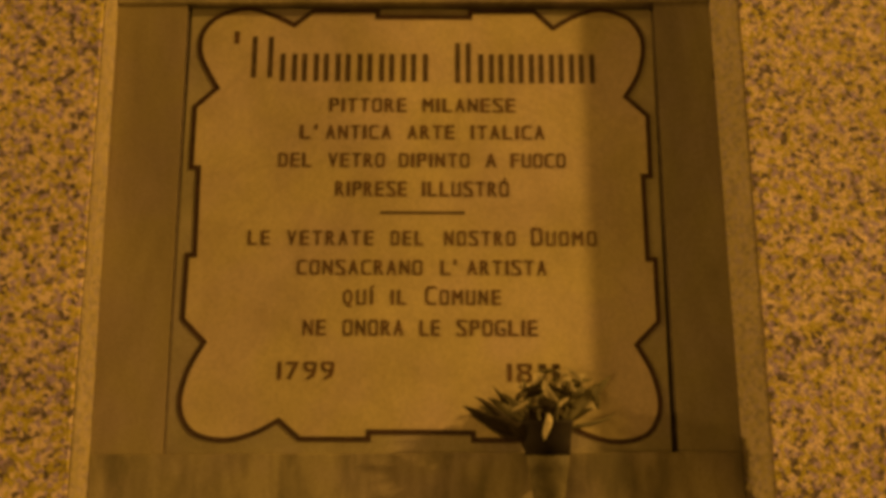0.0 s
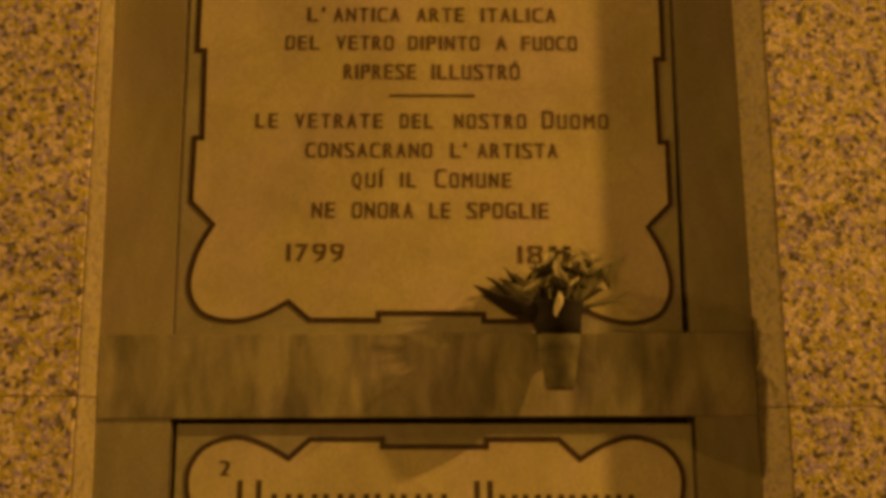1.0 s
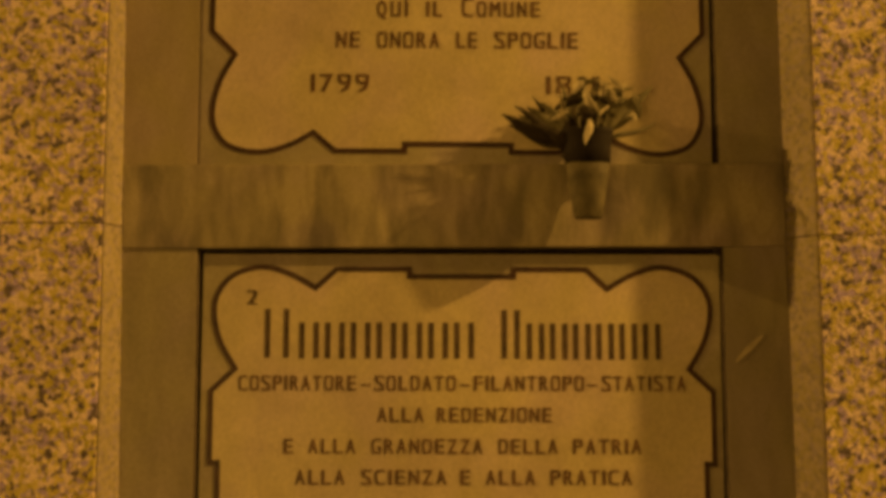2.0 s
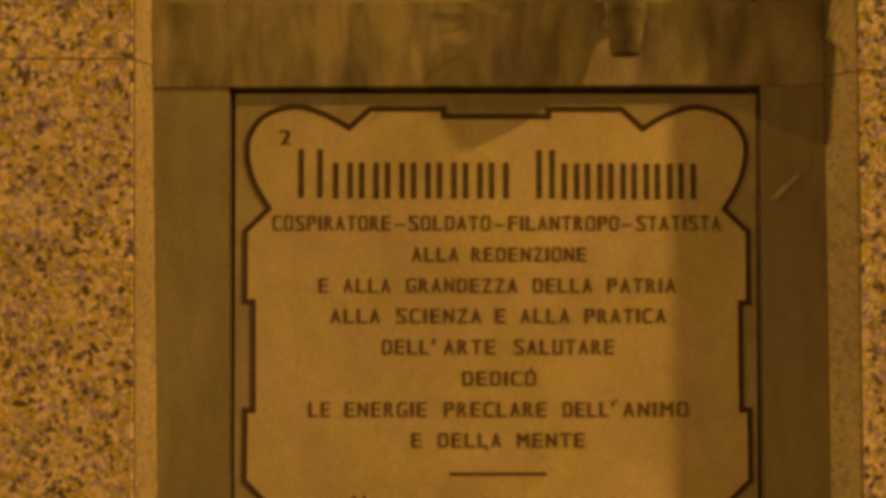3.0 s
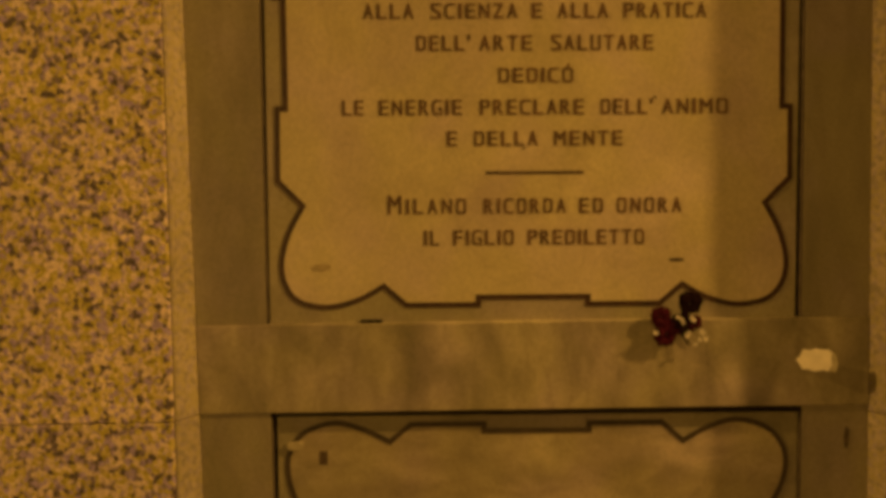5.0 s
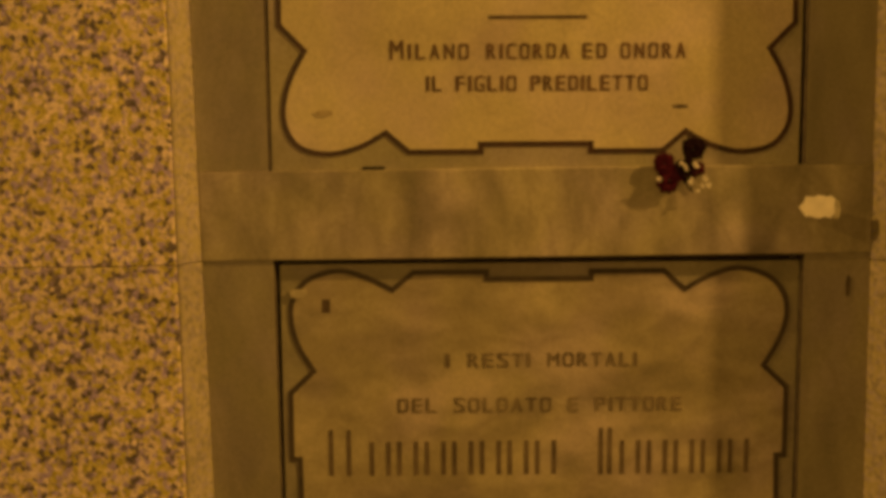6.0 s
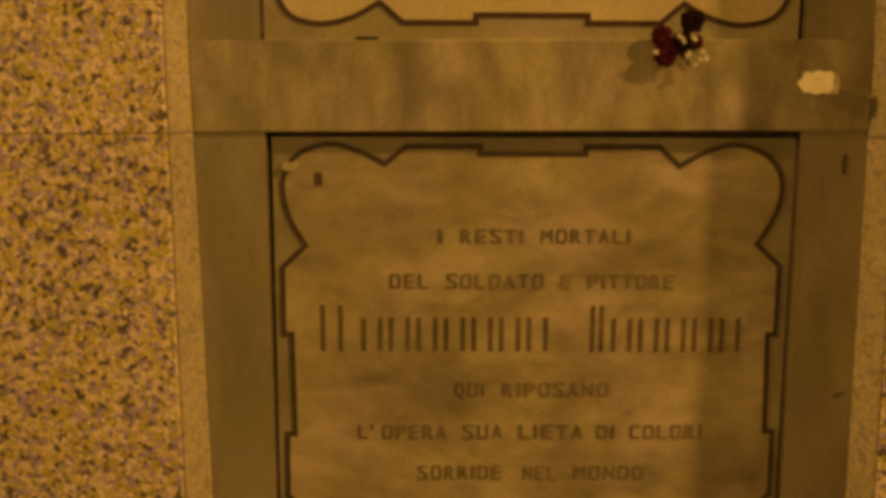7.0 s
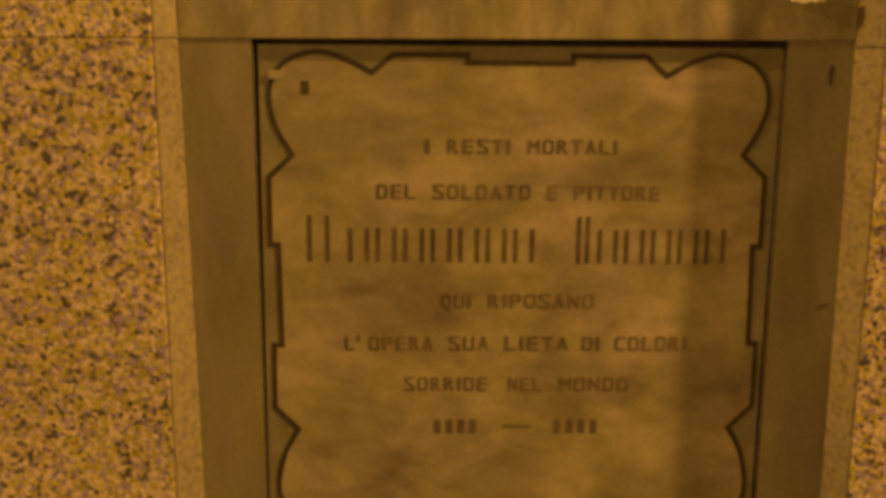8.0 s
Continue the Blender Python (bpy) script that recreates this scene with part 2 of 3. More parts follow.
ROUND_FULL, ROUND_EAST, ROUND_LOW = "OCGSÓ0235689", "DPRB", "U"


def lettering(body):
    """The outline faces of some letters as a mesh at unit size."""
    data = bpy.data.curves.new("lettering", "FONT")
    data.body, data.size, data.extrude, data.offset, data.resolution_u = body, 1.0, 0.0, 0.0, 5
    tmp = new("lettering", data)
    bpy.context.view_layer.update()
    me = bpy.data.meshes.new_from_object(tmp.evaluated_get(bpy.context.evaluated_depsgraph_get()))
    bpy.data.objects.remove(tmp)
    return me


def glyph(ch):
    """One block capital: x from 0 to 1, height in capitals; bowls are pressed square, as the mason cut them."""
    if "H" not in GLYPHS:
        GLYPHS["H"] = max(v.co.y for v in lettering("H").vertices), None
    if ch not in GLYPHS or ch == "H":
        me, cap = lettering(ch), GLYPHS["H"][0]
        lo, hi = min(v.co.x for v in me.vertices), max(v.co.x for v in me.vertices)
        pts = []
        for v in me.vertices:
            u, w = 2 * (v.co.x - lo) / (hi - lo) - 1, 2 * v.co.y / cap - 1
            bowl = ch in ROUND_FULL or (ch in ROUND_EAST and u > 0) or (ch in ROUND_LOW and w < 0)
            if bowl and w < 1.2:
                if ch in "PRB":     # two bowls, one above the other
                    mid, half = (0.5, 0.5) if w > 0 else (-0.5, 0.5)
                    w = (w - mid) / half
                r = (abs(u) ** 6 + abs(w) ** 6) ** (1 / 6)
                k = math.hypot(u, w) / r if r > 1e-6 else 1.0
                if ch == "R" and v.co.y < cap * 0.45:
                    k = 1.0
                u, w = max(-1, min(1, u * k)), max(-1.02, min(1.02, w * k))
                if ch in "PRB":
                    w = mid + half * w
            pts.append(((u + 1) / 2, (w + 1) / 2))
        if ch == "H":
            return pts, [tuple(p.vertices) for p in me.polygons]
        GLYPHS[ch] = pts, [tuple(p.vertices) for p in me.polygons]
    return GLYPHS[ch]


def glyph_width(ch):
    return {"I": 0.27, "'": 0.22, "1": 0.25, "Í": 0.42, "M": 1.14, "N": 1.04, "–": 1.2}.get(ch, 1.0)


PROUD = 0.0007


def inscription(slab, body, x0, x1, base, cap, ink, small=False, heavy=0.0007):
    """One word of evenly set block letters, from x0 to x1 on the slab, its baseline at base; small: lower case becomes small capitals."""
    sizes = [0.8 if small and ch.islower() else 1.0 for ch in body]
    tall = cap / 0.8 if small else cap
    widths = [glyph_width(ch.upper()) * size for ch, size in zip(body, sizes)]
    gap = 0.46 if len(body) > 1 else 0.0
    unit = (x1 - x0) / (sum(widths) + gap * (len(body) - 1))
    bm = bmesh.new()
    x = x0
    for ch, size, width in zip(body, sizes, widths):
        pts, faces = glyph(ch.upper())
        for k, (dx, dz) in enumerate(((0, 0), (-1, 0.3), (1, -0.3))):     # cut over thrice, a little apart: heavy strokes
            y = -PROUD - 0.0001 * k
            front = [bm.verts.new((x + u * width * unit + dx * heavy, y, base + w * tall * size + dz * heavy)) for u, w in pts]
            back = [bm.verts.new((v.co.x, 0.0006, v.co.z)) for v in front]
            made = set()
            for f in faces:
                bm.faces.new([front[i] for i in f])
                for i, j in zip(f, f[1:] + f[:1]):
                    made.add((i, j))
            for i, j in made:
                if (j, i) not in made:
                    bm.faces.new((front[j], front[i], back[i], back[j]))
        x += (width + gap) * unit
    part("inscription_word", bm, ink, slab)


def inscription_line(slab, base, cap, ink, words, small):
    for body, x0, x1 in words:
        inscription(slab, body, x0, x1, base, cap, ink, small and body != body.upper())


def bars(slab, x0, x1, base, cap, count, ink, fill=0.6):
    """Plain upright bars in place of letters."""
    bm = bmesh.new()
    step = (x1 - x0) / count
    for i in range(count):
        c = x0 + step * (i + 0.5)
        box(bm, c - step * fill / 2, c + step * fill / 2, -PROUD, 0.0006, base, base + cap)
    part("lettering_bars", bm, ink, slab)


def stem_bars(slab, x0, x1, base, cap, count, ink, stroke):
    """Plain upright bars in pairs, as thick as the strokes that they stand for."""
    bm = bmesh.new()
    step = (x1 - x0) / count
    for i in range(count):
        for c in (x0 + step * (i + 0.12) + stroke / 2, x0 + step * (i + 0.88) - stroke / 2):
            box(bm, c - stroke / 2, c + stroke / 2, -PROUD, 0.0006, base, base + cap)
    part("lettering_bars", bm, ink, slab)


def rule(slab, x0, x1, z, ink):
    part("dividing_rule", box(bmesh.new(), x0, x1, -PROUD, 0.0006, z - 0.0022, z + 0.0022), ink, slab)


# ---- the setting ----
def block(name, outline, z0, z1, mat, parent, bevel=0.004, head=None):
    """A stone of plan outline (x, y), from z0 to z1, with worn edges; head: the outline of its top where it differs."""
    bm = bmesh.new()
    lower = [bm.verts.new((x, y, z0)) for x, y in outline]
    upper = [bm.verts.new((x, y, z1)) for x, y in head or outline]
    n = len(outline)
    bm.faces.new(lower[::-1])
    bm.faces.new(upper)
    for i in range(n):
        bm.faces.new((lower[i], lower[(i + 1) % n], upper[(i + 1) % n], upper[i]))
    bmesh.ops.bevel(bm, geom=list(bm.edges), offset=bevel, segments=1, affect="EDGES")
    return part(name, bm, mat, parent)


def pier(side, courses):
    """A granite pier: bush-hammered blocks beside a smooth splayed margin."""
    word = "wall_west" if side < 0 else "wall_east"
    root = thing(word, "granite pier of bush-hammered blocks with smooth splayed margin", "wall", kind="structure")
    part("mortar_core", box(bmesh.new(), *sorted((side * (ARRIS_X + 0.012), side * 2.4)), GRANITE_Y + 0.006, 0.2, 0.0, 9.0), MORTAR, root)
    for z0, z1 in zip(courses, courses[1:]):
        for x0, x1 in ((ARRIS_X + 0.0007, 1.22), (1.2235, 2.4)):
            block("granite_block", [(side * x0, GRANITE_Y), (side * x1, GRANITE_Y), (side * x1, 0.1), (side * x0, 0.1)][::side], z0 + 0.0008, z1 - 0.0008,
                  ROUGH_GRANITE, root, 0.0009)
        plans = []
        for z in (z0, z1):
            inner = stile_x(side, z) + side * 0.0005
            plans.append([(inner, FRAME_Y - 0.002), (side * (ARRIS_X - 0.004), GRANITE_Y + 0.006), (side * ARRIS_X, GRANITE_Y + 0.004), (side * ARRIS_X, 0.1), (inner, 0.1)][::side])
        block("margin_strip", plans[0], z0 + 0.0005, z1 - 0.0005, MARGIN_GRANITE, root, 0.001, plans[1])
    return root


pier(-1, [0.0, 0.195, 1.102, 2.012, 2.92, 3.83, 4.74, 5.65, 6.56, 7.47, 8.38, 9.0])
pier(1, [0.0, 0.185, 1.092, 1.992, 2.90, 3.81, 4.72, 5.63, 6.54, 7.45, 8.36, 9.0])

backing = tagged(part("wall_north", box(bmesh.new(), -0.462, 0.462, 0.045, 0.2, 0.0, 9.0), MORTAR), "dark masonry behind the memorial slabs", "wall", kind="structure")
# floor, ceiling and outer walls are unseen, added to close the place
floor = tagged(part("floor", box(bmesh.new(), -12, 19, -6.4, 0.2, -0.2, 0.0), PAVING), "plain stone gallery floor", "floor", kind="structure")
ceiling = tagged(part("ceiling", box(bmesh.new(), -12, 19, -6.4, 0.2, 9.0, 9.2), PLASTER), "plain plastered gallery ceiling", "ceiling", kind="structure")
for name, dims in (("wall_south", (-12, 19, -6.4, -6.2, 0, 9.0)), ("wall_end_1", (-12.2, -12, -6.4, 0.2, 0, 9.0)), ("wall_end_2", (19, 19.2, -6.4, 0.2, 0, 9.0)),
                   ("wall_north_1", (-12, -2.4, GRANITE_Y + 0.01, 0.2, 0, 9.0)), ("wall_north_2", (2.4, 19, GRANITE_Y + 0.01, 0.2, 0, 9.0))):
    tagged(part(name, box(bmesh.new(), *dims), PLASTER), "plain plastered gallery wall", "wall", kind="structure")

frame_root = thing("trim", "grey veined marble frame of stiles and bands round the slabs", "frame", kind="structure")


def frame_stone(name, corners, y0, mat, bevel, label=""):
    """A stone of the frame, given by its corners (x, z)."""
    bm = prism(bmesh.new(), corners, y0, 0.045)
    bmesh.ops.bevel(bm, geom=list(bm.edges), offset=bevel, segments=2, profile=0.6, affect="EDGES")
    part(name, bm, mat, frame_root, label)


def across(low, top):
    """Corners of a stone that spans the frame between two heights."""
    return [(stile_x(-1, low), low), (stile_x(1, low), low), (stile_x(1, top), top), (stile_x(-1, top), top)]


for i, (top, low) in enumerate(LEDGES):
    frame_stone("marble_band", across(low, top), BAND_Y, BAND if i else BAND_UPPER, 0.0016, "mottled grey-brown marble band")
openings = [(LINTEL_Z, LEDGES[0][0]), (LEDGES[0][1], LEDGES[1][0]), (LEDGES[1][1], LEDGES[2][0])]
for (top, low), reach in zip(openings, OPEN_X):
    for side, inner in zip((-1, 1), reach):
        corners = [(side * inner, low + 0.0002), (stile_x(side, low), low + 0.0002), (stile_x(side, top), top - 0.0002), (side * inner, top - 0.0002)]
        frame_stone("marble_stile", corners, FRAME_Y + 0.0006, STILE_PALE if side < 0 and top == LINTEL_Z else STILE, 0.0007)
        # dark strip along the stile's inner face
        x = side * (inner - 0.0013)
        part("joint", box(bmesh.new(), x - 0.001, x + 0.001, FRAME_Y + 0.0012, 0.02, low + 0.002, top - 0.002, 0.0003), MORTAR, frame_root, "dark joint along the slab")
frame_stone("lintel", across(LINTEL_Z, 3.4), -0.011, BAND, 0.003, "marble lintel over the highest slab")
frame_stone("plinth", across(0.0, LEDGES[2][1] - 0.001), FRAME_Y, STILE, 0.002)


# ---- the memorial slabs ----
def memorial_slab(label, opening, top, low, border_top, keys, tilt, mat, edge_mat, ink, gap_west, gap_east, gap_top):
    """A marble slab in its opening with the scalloped border; heights are kept in the slab's own frame."""
    zc = (top + low) / 2
    root = thing("memorial_slab", label, "slab", "memorial slabs", at=(0, 0, zc))
    root.rotation_euler = (0, radians(tilt), 0)
    # the edge's colour also carries the recess shade
    part("slab", box(bmesh.new(), -opening[0] + gap_west, opening[1] - gap_east, 0.0, 0.03, low - zc - 0.003, top - zc - gap_top, 0.0015), edge_mat, root, "greyer marble edge outside the border line, ledge shade in its colour")
    pts = [(x, z + border_top - zc) for x, z in border_outline(*keys)]
    part("field", prism(bmesh.new(), pts[::-1], -0.0003, 0.0005), mat, root, "honed marble field inside the border line")
    part("border_line", ribbon(bmesh.new(), pts, 0.0075, -PROUD, 0.0006), ink, root, "dark scalloped border line")
    return root, zc


slab, c = memorial_slab("pale marble memorial slab with dark lettering and scalloped border", OPEN_X[0], LINTEL_Z, 2.101, 2.801,
                        ((0.0250, 0.1330, 0.2650, 0.4045, 0.5380, 0.6800, 0.0075, 0.0055),
                         (0.0290, 0.1455, 0.2765, 0.4090, 0.5400, 0.6810, 0.0010, 0.0025)), 0.45, SLAB, SLAB_EDGE_SHADED, INK, 0.003, 0.0055, 0.007)
slab.location.y = -0.001
stem_bars(slab, -0.279, -0.235, 2.686 - c, 0.070, 1, INK_BROWN, 0.0075)
stem_bars(slab, -0.232, 0.011, 2.680 - c, 0.047, 7, INK_BROWN, 0.0075)
stem_bars(slab, 0.047, 0.079, 2.678 - c, 0.068, 1, INK_BROWN, 0.0075)
stem_bars(slab, 0.084, 0.276, 2.678 - c, 0.049, 6, INK_BROWN, 0.0075)
inscription_line(slab, 2.629 - c, 0.0225, INK_TEXT, [("PITTORE", -0.147, -0.027), ("MILANESE", 0.000, 0.145)], False)
inscription_line(slab, 2.584 - c, 0.0225, INK_TEXT, [("L'", -0.192, -0.166), ("ANTICA", -0.151, -0.051), ("ARTE", -0.023, 0.049), ("ITALICA", 0.076, 0.190)], False)
inscription_line(slab, 2.538 - c, 0.0225, INK_TEXT, [("DEL", -0.224, -0.174), ("VETRO", -0.146, -0.060), ("DIPINTO", -0.036, 0.072), ("A", 0.099, 0.114), ("FUOCO", 0.138, 0.222)], False)
inscription_line(slab, 2.491 - c, 0.0235, INK_TEXT, [("RIPRESE", -0.134, -0.025), ("ILLUSTRÓ", -0.000, 0.133)], False)
inscription_line(slab, 2.413 - c, 0.0225, INK_TEXT, [("le", -0.266, -0.234), ("vetrate", -0.206, -0.075), ("del", -0.047, 0.001), ("nostro", 0.035, 0.142), ("Duomo", 0.168, 0.266)], True)
inscription_line(slab, 2.367 - c, 0.0225, INK_TEXT, [("CONSACRANO", -0.189, 0.000), ("L'", 0.029, 0.052), ("ARTISTA", 0.070, 0.189)], False)
inscription_line(slab, 2.321 - c, 0.0225, INK_TEXT, [("quí", -0.118, -0.072), ("il", -0.046, -0.024), ("Comune", 0.006, 0.119)], True)
inscription_line(slab, 2.274 - c, 0.0235, INK_TEXT, [("NE", -0.177, -0.144), ("ONORA", -0.117, -0.028), ("LE", -0.002, 0.027), ("SPOGLIE", 0.054, 0.174)], False)
for body, x0, x1, base, cap in (("1", -0.302, -0.296, 2.744, 0.021), ("1799", -0.213, -0.130, 2.208, 0.026), ("18", 0.129, 0.164, 2.206, 0.026)):
    inscription(slab, body, x0, x1, base - c, cap, INK_TEXT)
bars(slab, 0.170, 0.211, 2.206 - c, 0.026, 2, INK, 0.55)
rule(slab, -0.065, 0.065, 2.4645 - c, INK_BROWN)

slab, c = memorial_slab("pale marble memorial slab densely lettered within scalloped border", OPEN_X[1], 1.981, 1.227, 1.950,
                        ((0.0270, 0.1415, 0.2730, 0.4255, 0.5600, 0.7000, 0.0020, 0.0012),
                         (0.0280, 0.1420, 0.2745, 0.4260, 0.5595, 0.7000, 0.0040, 0.0050)), 0.3, SLAB, SLAB_EDGE_SHADED, INK, 0.0055, 0.0055, 0.009)
stem_bars(slab, -0.285, -0.240, 1.824 - c, 0.069, 1, INK_BROWN, 0.0075)
stem_bars(slab, -0.235, 0.022, 1.823 - c, 0.051, 7, INK_BROWN, 0.0075)
stem_bars(slab, 0.053, 0.087, 1.823 - c, 0.069, 1, INK_BROWN, 0.0075)
stem_bars(slab, 0.089, 0.287, 1.822 - c, 0.051, 6, INK_BROWN, 0.0075)
inscription(slab, "2", -0.304, -0.292, 1.900 - c, 0.0195, INK_BROWN, False, 0.0013)
inscription_line(slab, 1.778 - c, 0.0205, INK_TEXT, [("COSPIRATORE", -0.315, -0.150), ("–", -0.142, -0.129), ("SOLDATO", -0.122, -0.009), ("–", -0.001, 0.011), ("FILANTROPO", 0.018, 0.173), ("–", 0.179, 0.192), ("STATISTA", 0.200, 0.317)], False)
inscription_line(slab, 1.734 - c, 0.02, INK_TEXT, [("ALLA", -0.118, -0.054), ("REDENZIONE", -0.034, 0.127)], False)
inscription_line(slab, 1.690 - c, 0.02, INK_TEXT, [("E", -0.250, -0.238), ("ALLA", -0.215, -0.150), ("GRANDEZZA", -0.126, 0.029), ("DELLA", 0.053, 0.135), ("PATRIA", 0.158, 0.253)], False)
inscription_line(slab, 1.647 - c, 0.02, INK_TEXT, [("ALLA", -0.233, -0.165), ("SCIENZA", -0.140, -0.022), ("E", -0.001, 0.012), ("ALLA", 0.035, 0.103), ("PRATICA", 0.126, 0.239)], False)
inscription_line(slab, 1.603 - c, 0.0205, INK_TEXT, [("DELL'", -0.160, -0.087), ("ARTE", -0.073, -0.002), ("SALUTARE", 0.026, 0.166)], False)
inscription_line(slab, 1.559 - c, 0.02, INK_TEXT, [("DEDICÓ", -0.047, 0.055)], False)
inscription_line(slab, 1.515 - c, 0.0205, INK_TEXT, [("LE", -0.264, -0.235), ("ENERGIE", -0.213, -0.099), ("PRECLARE", -0.073, 0.070), ("DELL'", 0.095, 0.166), ("ANIMO", 0.180, 0.270)], False)
inscription_line(slab, 1.472 - c, 0.02, INK_TEXT, [("E", -0.119, -0.106), ("DELLA", -0.081, 0.006), ("MENTE", 0.030, 0.124)], False)
inscription_line(slab, 1.378 - c, 0.0205, INK_TEXT, [("Milano", -0.202, -0.094), ("ricorda", -0.068, 0.045), ("ed", 0.065, 0.097), ("onora", 0.118, 0.207)], True)
inscription_line(slab, 1.334 - c, 0.0205, INK_TEXT, [("IL", -0.152, -0.132), ("FIGLIO", -0.111, -0.028), ("PREDILETTO", -0.007, 0.155)], False)
rule(slab, -0.066, 0.070, 1.4345 - c, INK_BROWN)

slab, c = memorial_slab("stained marble memorial slab with faded lettering and scalloped border", OPEN_X[2], 1.102, 0.348, 1.0802,
                        ((0.0250, 0.1415, 0.2710, 0.4220, 0.5530, 0.6990, 0.0025, 0.0005),
                         (0.0270, 0.1385, 0.2715, 0.4185, 0.5505, 0.6990, 0.0045, 0.0080)), 0.3, SLAB_STAINED, STAINED_EDGE_SHADED, INK_DULL, 0.0055, 0.0045, 0.009)
stem_bars(slab, -0.307, -0.265, 0.784 - c, 0.068, 1, INK_WORN, 0.0062)
stem_bars(slab, -0.248, 0.031, 0.784 - c, 0.050, 7, INK_WORN, 0.0062)
stem_bars(slab, 0.085, 0.110, 0.783 - c, 0.069, 1, INK_WORN, 0.0062)
stem_bars(slab, 0.114, 0.310, 0.783 - c, 0.050, 5, INK_WORN, 0.0062)
bars(slab, -0.310, -0.294, 1.024 - c, 0.019, 1, INK_BROWN, 0.7)
inscription_line(slab, 0.943 - c, 0.0195, INK_FADED, [("I", -0.132, -0.127), ("RESTI", -0.100, -0.012), ("MORTALI", 0.014, 0.141)], False)
inscription_line(slab, 0.877 - c, 0.0205, INK_FADED, [("DEL", -0.201, -0.147), ("SOLDATO", -0.120, 0.018), ("E", 0.044, 0.057), ("PITTORE", 0.083, 0.207)], False)
inscription_line(slab, 0.716 - c, 0.0205, INK_FADED, [("QUI", -0.107, -0.065), ("RIPOSANO", -0.038, 0.116)], False)
inscription_line(slab, 0.651 - c, 0.021, INK_FADED, [("L'", -0.249, -0.228), ("OPERA", -0.213, -0.120), ("SUA", -0.095, -0.038), ("LIETA", -0.013, 0.080), ("DI", 0.102, 0.127), ("COLORI", 0.151, 0.256)], False)
inscription_line(slab, 0.588 - c, 0.021, INK_FADED, [("SORRIDE", -0.161, -0.039), ("NEL", -0.006, 0.043), ("MONDO", 0.070, 0.172)], False)
for x0, x1 in ((-0.121, -0.050), (0.059, 0.132)):
    bars(slab, x0, x1, 0.521 - c, 0.0215, 4, INK_FADED, 0.55)
rule(slab, -0.014, 0.028, 0.532 - c, INK_FADED)


# ---- vase and dried flowers on the upper band ----
def lathe(profile, n=24):
    bm = bmesh.new()
    rings = [[bm.verts.new((r * math.cos(2 * math.pi * k / n), r * math.sin(2 * math.pi * k / n), z)) for k in range(n)] for r, z in profile]
    for a, b in zip(rings, rings[1:]):
        for k in range(n):
            bm.faces.new((a[k], a[(k + 1) % n], b[(k + 1) % n], b[k]))
    bm.faces.new(rings[0])
    bm.faces.new(rings[-1])
    return bm


def leaf(bm, base, tip, width, curl, roll, segs=7, thick=0.0006):
    """A pointed leaf from base to tip, folded along its rib and curling on the way."""
    base, tip = Vector(base), Vector(tip)
    axis = tip - base
    length = axis.length
    axis.normalize()
    side = axis.cross(Vector((0, 1, 0.2))).normalized()
    side.rotate(Matrix.Rotation(roll, 3, axis))
    up = side.cross(axis)
    rows = []
    for i in range(segs + 1):
        u = i / segs
        w = width * math.sin(math.pi * min(1, u * 0.93 + 0.06)) ** 0.8 * (1 - 0.25 * u) / 2
        mid = base + axis * length * u + up * curl * length * math.sin(u * math.pi * 0.9) + side * 0.05 * length * math.sin(u * 5 + roll)
        rows.append([bm.verts.new(p + up * d) for d in (0, thick) for p in (mid - side * w + up * w * 0.45, mid, mid + side * w + up * w * 0.45)])
    for a, b in zip(rows, rows[1:]):
        for j, k in ((0, 1), (1, 2), (2, 5), (5, 4), (4, 3), (3, 0)):
            bm.faces.new((a[j], a[k], b[k], b[j]))
    return bm


def tube(bm, pts, r, n=6):
    rings = []
    for i, p in enumerate(pts):
        d = (Vector(pts[min(i + 1, len(pts) - 1)]) - Vector(pts[max(i - 1, 0)])).normalized()
        a = d.orthogonal().normalized()
        b = d.cross(a)
        rings.append([bm.verts.new(Vector(p) + (a * math.cos(k * 2 * math.pi / n) + b * math.sin(k * 2 * math.pi / n)) * r) for k in range(n)])
    for p, q in zip(rings, rings[1:]):
        for k in range(n):
            bm.faces.new((p[k], p[(k + 1) % n], q[(k + 1) % n], q[k]))
    bm.faces.new(rings[0]), bm.faces.new(rings[-1])
    return bm


VASE = (0.1795, BAND_Y - 0.0255, 2.018)
vase = thing("flower_vase", "tapered tarnished bronze vase hung on the marble band", "vase", at=VASE)
vase.scale = (1.0, 0.635, 1.0)
part("cup", lathe([(0.0, 0.0), (0.018, 0.0), (0.0205, 0.004), (0.0245, 0.03), (0.0285, 0.06), (0.031, 0.079), (0.029, 0.079), (0.022, 0.03), (0.0, 0.02)]), BRONZE, vase, smooth=True)
part("collar", lathe([(0.0295, 0.078), (0.0325, 0.079), (0.0335, 0.10), (0.037, 0.122), (0.0385, 0.126), (0.0365, 0.127), (0.0315, 0.10), (0.0285, 0.08)]), DARK_RIM, vase, "dark flared collar", True)
part("bracket", box(bmesh.new(), -0.006, 0.006, 0.022, 0.0412, 0.045, 0.06, 0.001), DARK_RIM, vase)

